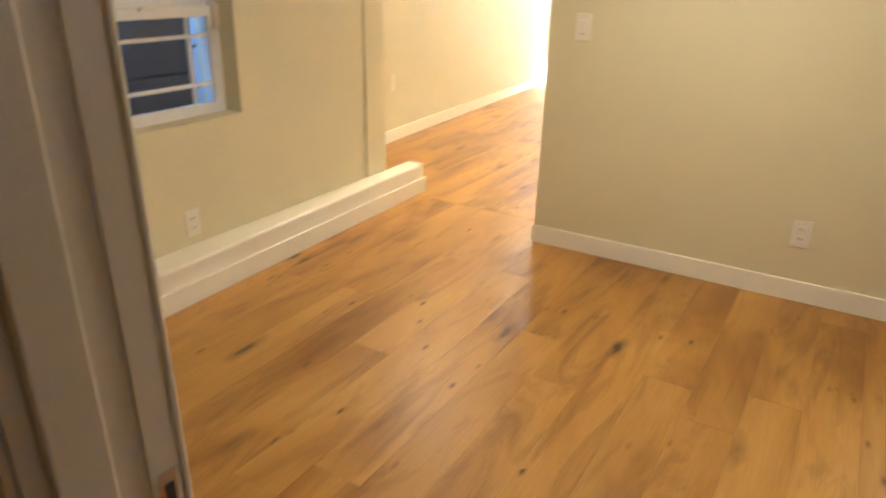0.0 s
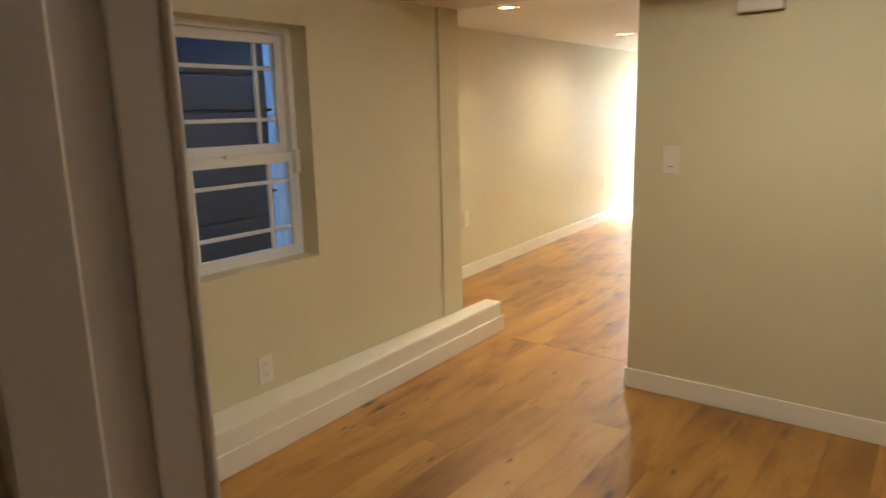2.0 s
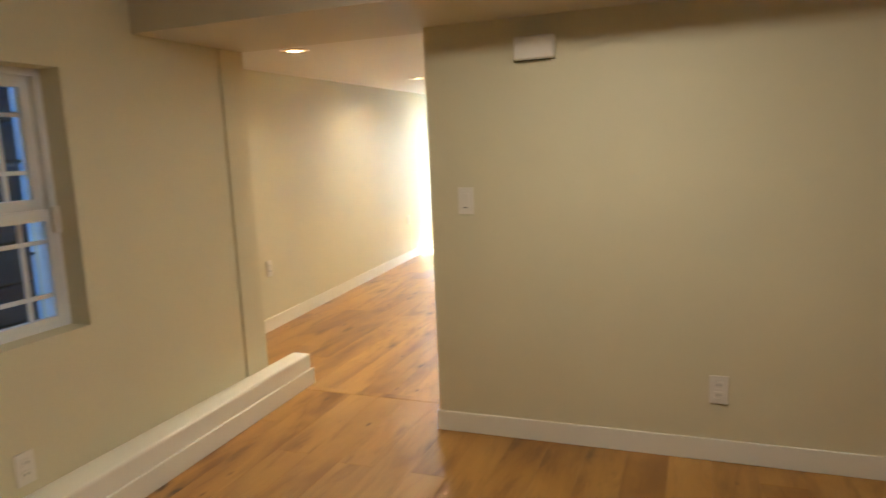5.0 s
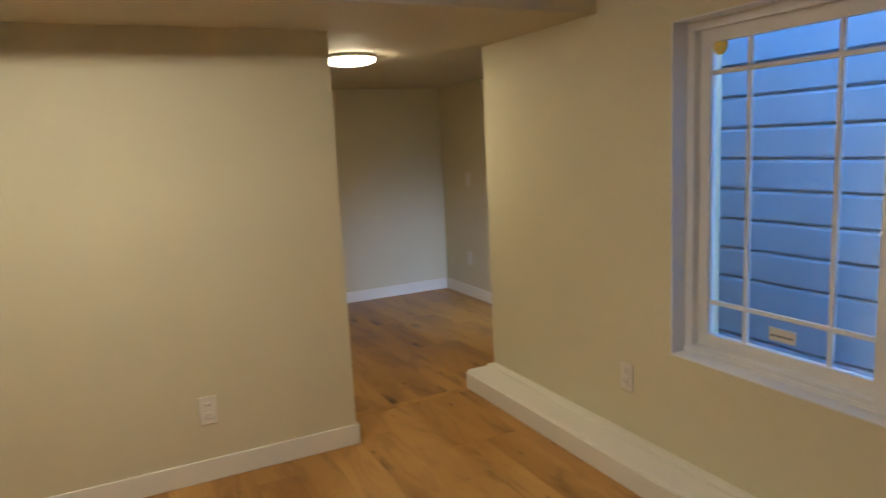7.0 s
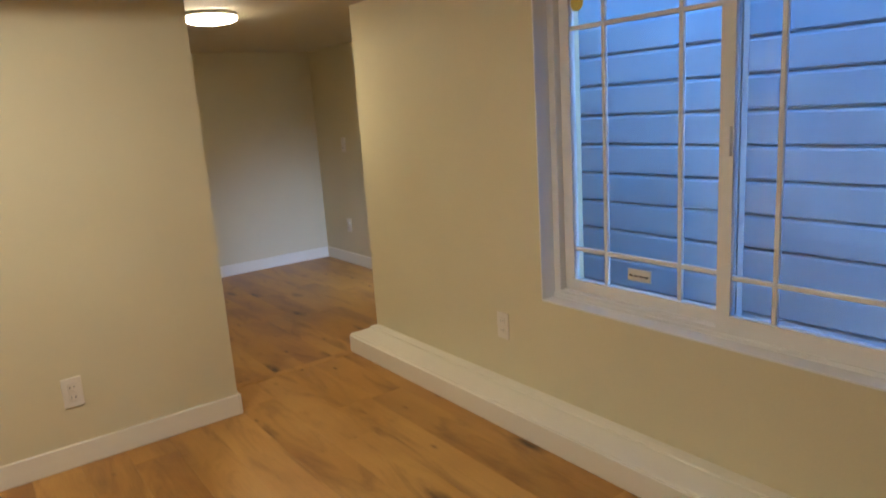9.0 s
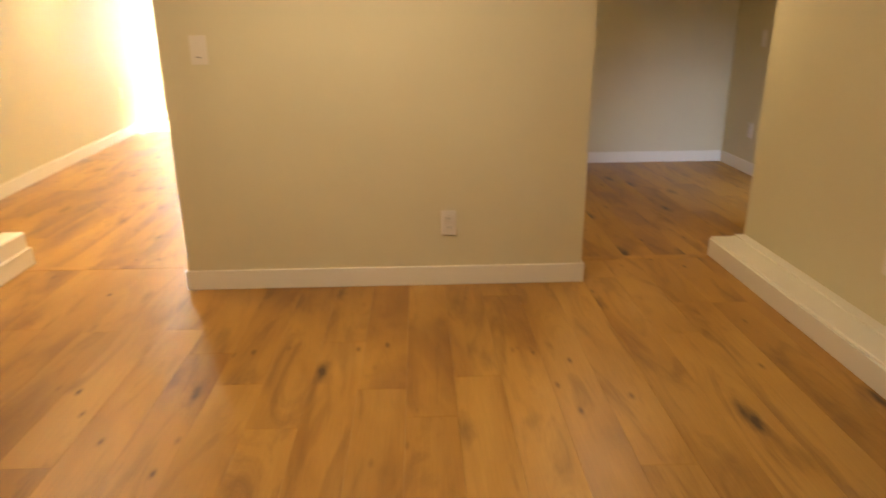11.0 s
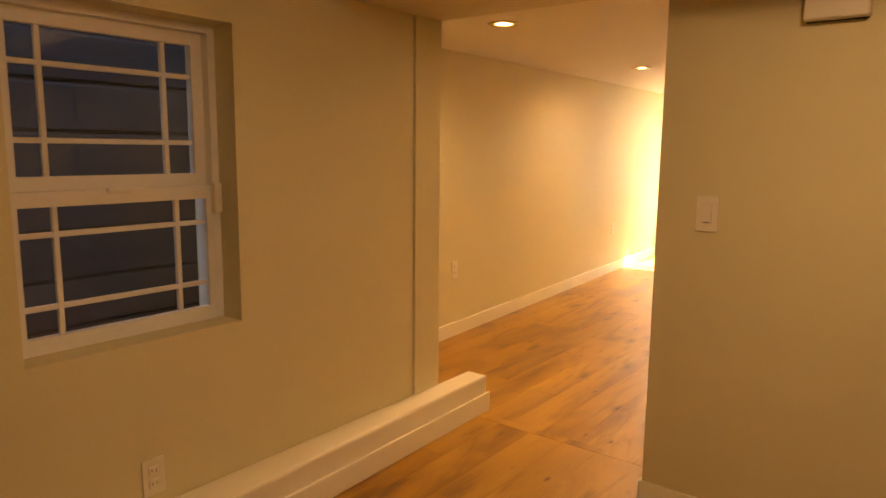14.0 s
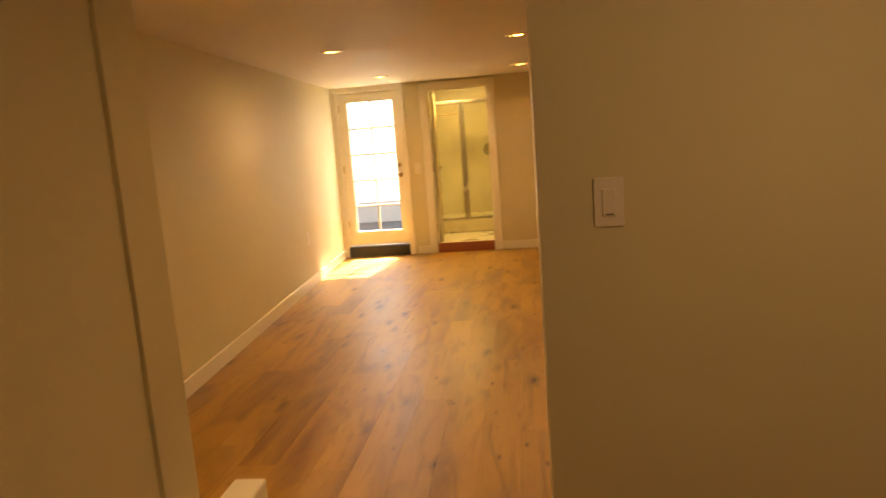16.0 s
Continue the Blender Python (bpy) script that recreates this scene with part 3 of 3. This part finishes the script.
def can_light(x, y):
    c = thing("recessed_downlight", (x, y, CEIL_B - FALL * (FAR - y)), "lit round recessed downlight with a dull metal rim in the ceiling", "lamp", "recessed downlights")
    part("rim", lathe([(0.046, 0.001), (0.046, -0.004), (0.054, -0.008), (0.074, -0.008), (0.082, -0.004), (0.083, -0.0005), (0.046, 0.001)]), BRASS, c, "dull metal rim", True)
    part("housing", lathe([(0, 0.100), (0.048, 0.100), (0.0485, 0.0), (0.0465, 0.0), (0.046, 0.096), (0, 0.096)], 32), CHROME, c, "metal reflector cup", True)
    part("bulb", lathe([(0, 0.090), (0.024, 0.088), (0.042, 0.012), (0.038, 0.006), (0, 0.002)], 24), GLOW_CAN, c, "glowing bulb face", True)
    return c


can = can_light(*CANS[0])
for x, y in CANS[1:]:
    copy_thing(can, pose(x, y, CEIL_B - FALL * (FAR - y)))


# ---- plates and small fixtures ----
def plate(name, at, rz, label, kind_):
    """A wall plate that faces -y before it is turned by rz; at is the middle of its back."""
    p = thing(name, at, label, kind_, "wall plates", rz)
    part("cover", box(-0.0355, 0.0355, -0.007, 0, -0.059, 0.059, 0.0025), PLATE, p)
    if kind_ == "switch":
        part("rocker", box(-0.0165, 0.0165, -0.011, -0.006, -0.033, 0.033, 0.002), PLATE, p)
        part("pilot_slot", box(-0.009, 0.009, -0.0118, -0.010, -0.030, -0.027), SLOT, p, "small dark slot")
    else:
        for z in (-0.021, 0.021):
            s = part("socket", box(-0.0165, 0.0165, -0.010, -0.006, z - 0.0145, z + 0.0145, 0.003), PLATE, p)
            for x in (-0.007, 0.007):
                part("slot", box(x - 0.0012, x + 0.0012, -0.0104, -0.0095, z - 0.004, z + 0.006), SLOT, s)
    return p


plate("light_switch", (0.167, 0.012, 1.078), 0, "ivory rocker light switch on the middle wall", "switch")
plate("wall_outlet", (1.211, 0.012, 0.304), 0, "ivory wall outlet low on the middle wall", "outlet")
plate("wall_outlet", (WL, -1.262, 0.275), 90, "ivory wall outlet just above the painted ledge", "outlet")
plate("wall_outlet", (WR, -0.728, 0.348), -90, "ivory wall outlet below the wide window", "outlet")
plate("light_switch", (ALC_X, 2.26, 1.03), -90, "ivory light switch on the alcove wall", "switch")
plate("wall_outlet", (ALC_X, 2.29, 0.337), -90, "ivory wall outlet on the alcove wall", "outlet")
plate("light_switch", (-1.245, FAR, 1.003), 0, "ivory light switch between the two doorways", "switch")
lean = math.degrees(math.atan2(0.41, 6.16))
for y in (1.39, 4.49):
    plate("wall_outlet", (-1.797 - 0.41 * y / 6.16 - 0.001, y, 0.465), 90 + lean, "ivory wall outlet on the long wall", "outlet")

chime = thing("door_chime", (0.492, 0.012, 1.655), "ivory plastic door chime box high on the middle wall", "door chime")
part("chime_cover", box(-0.083, 0.083, -0.045, -0.004, 0.0, 0.092, 0.006), PLATE, chime)
# dark plate juts 3 mm below the cover to draw the shadow under it
part("shade_plate", box(-0.079, 0.079, -0.004, 0, -0.003, 0.086), SLOT, chime, "dark plate behind the cover, its lower edge drawn as the shadow line")

# ---- outside ----
structure("ground", box(-200, 200, -200, 200, -0.30, -0.06), CONCRETE, "grey concrete ground", "ground")


def siding_wall(name, at, rz, length, height, board, material, label):
    """Lapped boards on a backing that faces -y before it is turned."""
    w = thing(name, at, label, "house wall", kind="structure", rz=rz)
    part("backing", box(0, length, 0.03, 0.14, 0, height), material, w)
    n = int(height / board)
    bm = bmesh.new()
    profile = [(0.030, 0.0), (0.003, 0.001), (0.0, 0.005), (0.0, board - 0.026), (0.005, board - 0.014), (0.024, board - 0.011), (0.030, board - 0.010)]
    ends = [[bm.verts.new((x, y, z)) for y, z in profile] for x in (0, length)]
    for k in range(len(profile) - 1):
        bm.faces.new([ends[0][k], ends[0][k + 1], ends[1][k + 1], ends[1][k]])
    bm.faces.new(ends[0]), bm.faces.new(ends[1])
    bmesh.ops.recalc_face_normals(bm, faces=bm.faces[:])
    first = part("board", bm, material, w)
    for k in range(1, n):
        b = first.copy()
        scene.collection.objects.link(b)
        b.parent = w
        b.location = (0, 0, board * k)
    return w


siding_wall("neighbour_wall_east", (3.85, 2.0, -0.045), -90, 8.0, 2.5, 0.155, SIDING, "pale grey-blue lapped siding of the house next door")
siding_wall("return_wall_east", (3.04, -0.70, -0.06), 0, 0.30, 2.5, 0.155, SIDING, "pale lapped siding of the house corner")
siding_wall("neighbour_wall_west", (-2.05, -4.0, -0.06), 90, 3.9, 3.6, 0.20, SIDING_DARK, "lapped siding close outside the window, shade of the gap in its dark colour")
siding_wall("return_wall_west", (-1.60, -0.72, -0.06), 0, 0.29, 3.6, 0.20, SIDING, "pale lapped siding of the house corner")
# added out of view: cell heights chosen to keep sun and sky from the side gaps
structure("overhead_light_block", solid([-2.40, -1.31, 3.04, 3.82], [-4.72, 0.035, 2.87, 6.30, 8.17], [2.3, 2.6, 6.0],
          lambda i, j, k: (k == 0 and i == 1 and j < 3) or (i == 0 and j in (1, 2)) or (i == 2 and j == 1)), SIDING, "unseen block added above the rooms to hold back sun and sky", "house wall")
deck = thing("deck_step", (0, 0, 0), "bleached wooden landing outside the glazed door", "deck", kind="structure")
for k in range(9):
    part("board", box(-2.6, -0.9, FAR + 0.15 + 0.145 * k, FAR + 0.29 + 0.145 * k, -0.06, 0.05, 0.004), DECK, deck)
planter = thing("planter_box", (-1.85, 8.6, -0.06), "pale green-grey planter box outside the glazed door", "planter")
part("planter_body", box(-0.05, 0.75, -0.25, 0.25, 0, 0.75, 0.02), PLANTER, planter)
part("planter_rim", box(-0.08, 0.78, -0.28, 0.28, 0.75, 0.80, 0.01), DECK, planter)
# added backdrop; its height cuts the low sky that enters by the door
structure("backdrop_wall", box(-6, 4, 10.5, 10.7, -0.06, 2.0, 0.01), LIME, "pale backdrop wall added beyond the glazed door to block low sky", "garden wall")


for x0, x1 in ((-1.80, -0.012), (PW + 0.012, 2.59)):
    structure("transition_strip", box(x0, x1, SEAM - 0.026, SEAM + 0.026, -0.003, 0.0012, 0.001), OAK, "flat oak transition strip across the passage floor", "trim")

# ---- floor boards ----
def board_mesh(length, width):
    bm = bmesh.new()
    a, b, e = width / 2, length / 2, 0.0006
    rings = [[(-a, -b, -0.012), (a, -b, -0.012), (a, b, -0.012), (-a, b, -0.012)],
             [(-a, -b, -0.0006), (a, -b, -0.0006), (a, b, -0.0006), (-a, b, -0.0006)],
             [(-a + e, -b + e, 0), (a - e, -b + e, 0), (a - e, b - e, 0), (-a + e, b - e, 0)]]
    rows = [[bm.verts.new(p) for p in r] for r in rings]
    for p, q in zip(rows, rows[1:]):
        for k in range(4):
            bm.faces.new([p[k], p[(k + 1) % 4], q[(k + 1) % 4], q[k]])
    bm.faces.new(rows[2])
    me = bpy.data.meshes.new("board")
    bm.to_mesh(me)
    bm.free()
    me.materials.append(OAK)
    return me


def plank_floor(name, x0, x1, y0, y1, label, phase, width=0.1665, known=None):
    floor = structure(name, box(x0, x1, y0, y1, -0.055, -0.0125), BASE, label, "floor")
    rng = random.Random(7 + len(name))
    first = math.floor((x0 - phase) / width)
    col = first
    while phase + col * width < x1:
        a, b = max(x0, phase + col * width), min(x1, phase + (col + 1) * width)
        if b - a > 0.01:
            y = y0
            ends = list((known or {}).get(col, ()))
            step = rng.uniform(0.4, 1.9)
            while y < y1 - 0.001:
                z = min(y1, y + step)
                if ends and z > ends[0] - 0.5:
                    z = ends.pop(0)
                if y1 - z < 0.25:
                    z = y1
                ob = new("plank", board_mesh(z - y - 0.0002, b - a - 0.0002))
                ob.parent = floor
                ob.location = ((a + b) / 2, (y + z) / 2, 0)
                y, step = z, rng.uniform(1.2, 2.0)
        col += 1
    return floor


plank_floor("floor_near", WL, WR, FRONT - 0.2, SEAM, "golden brown wide-plank oak floor with knots and dark streaks", 1.024, known={0: (-1.112,), 1: (-0.865,)})
plank_floor("floor_long", -2.22, 1.20, SEAM + 0.001, FAR + 0.01, "golden brown wide-plank oak floor of the far room", 1.06)
plank_floor("floor_alcove", 1.32, ALC_X, SEAM + 0.001, ALC_Y, "golden brown wide-plank oak floor of the alcove", 1.32)
plank_floor("floor_hall", -0.30, 2.66, -4.6, FRONT - 0.201, "golden brown wide-plank oak floor of the hall", 1.024)
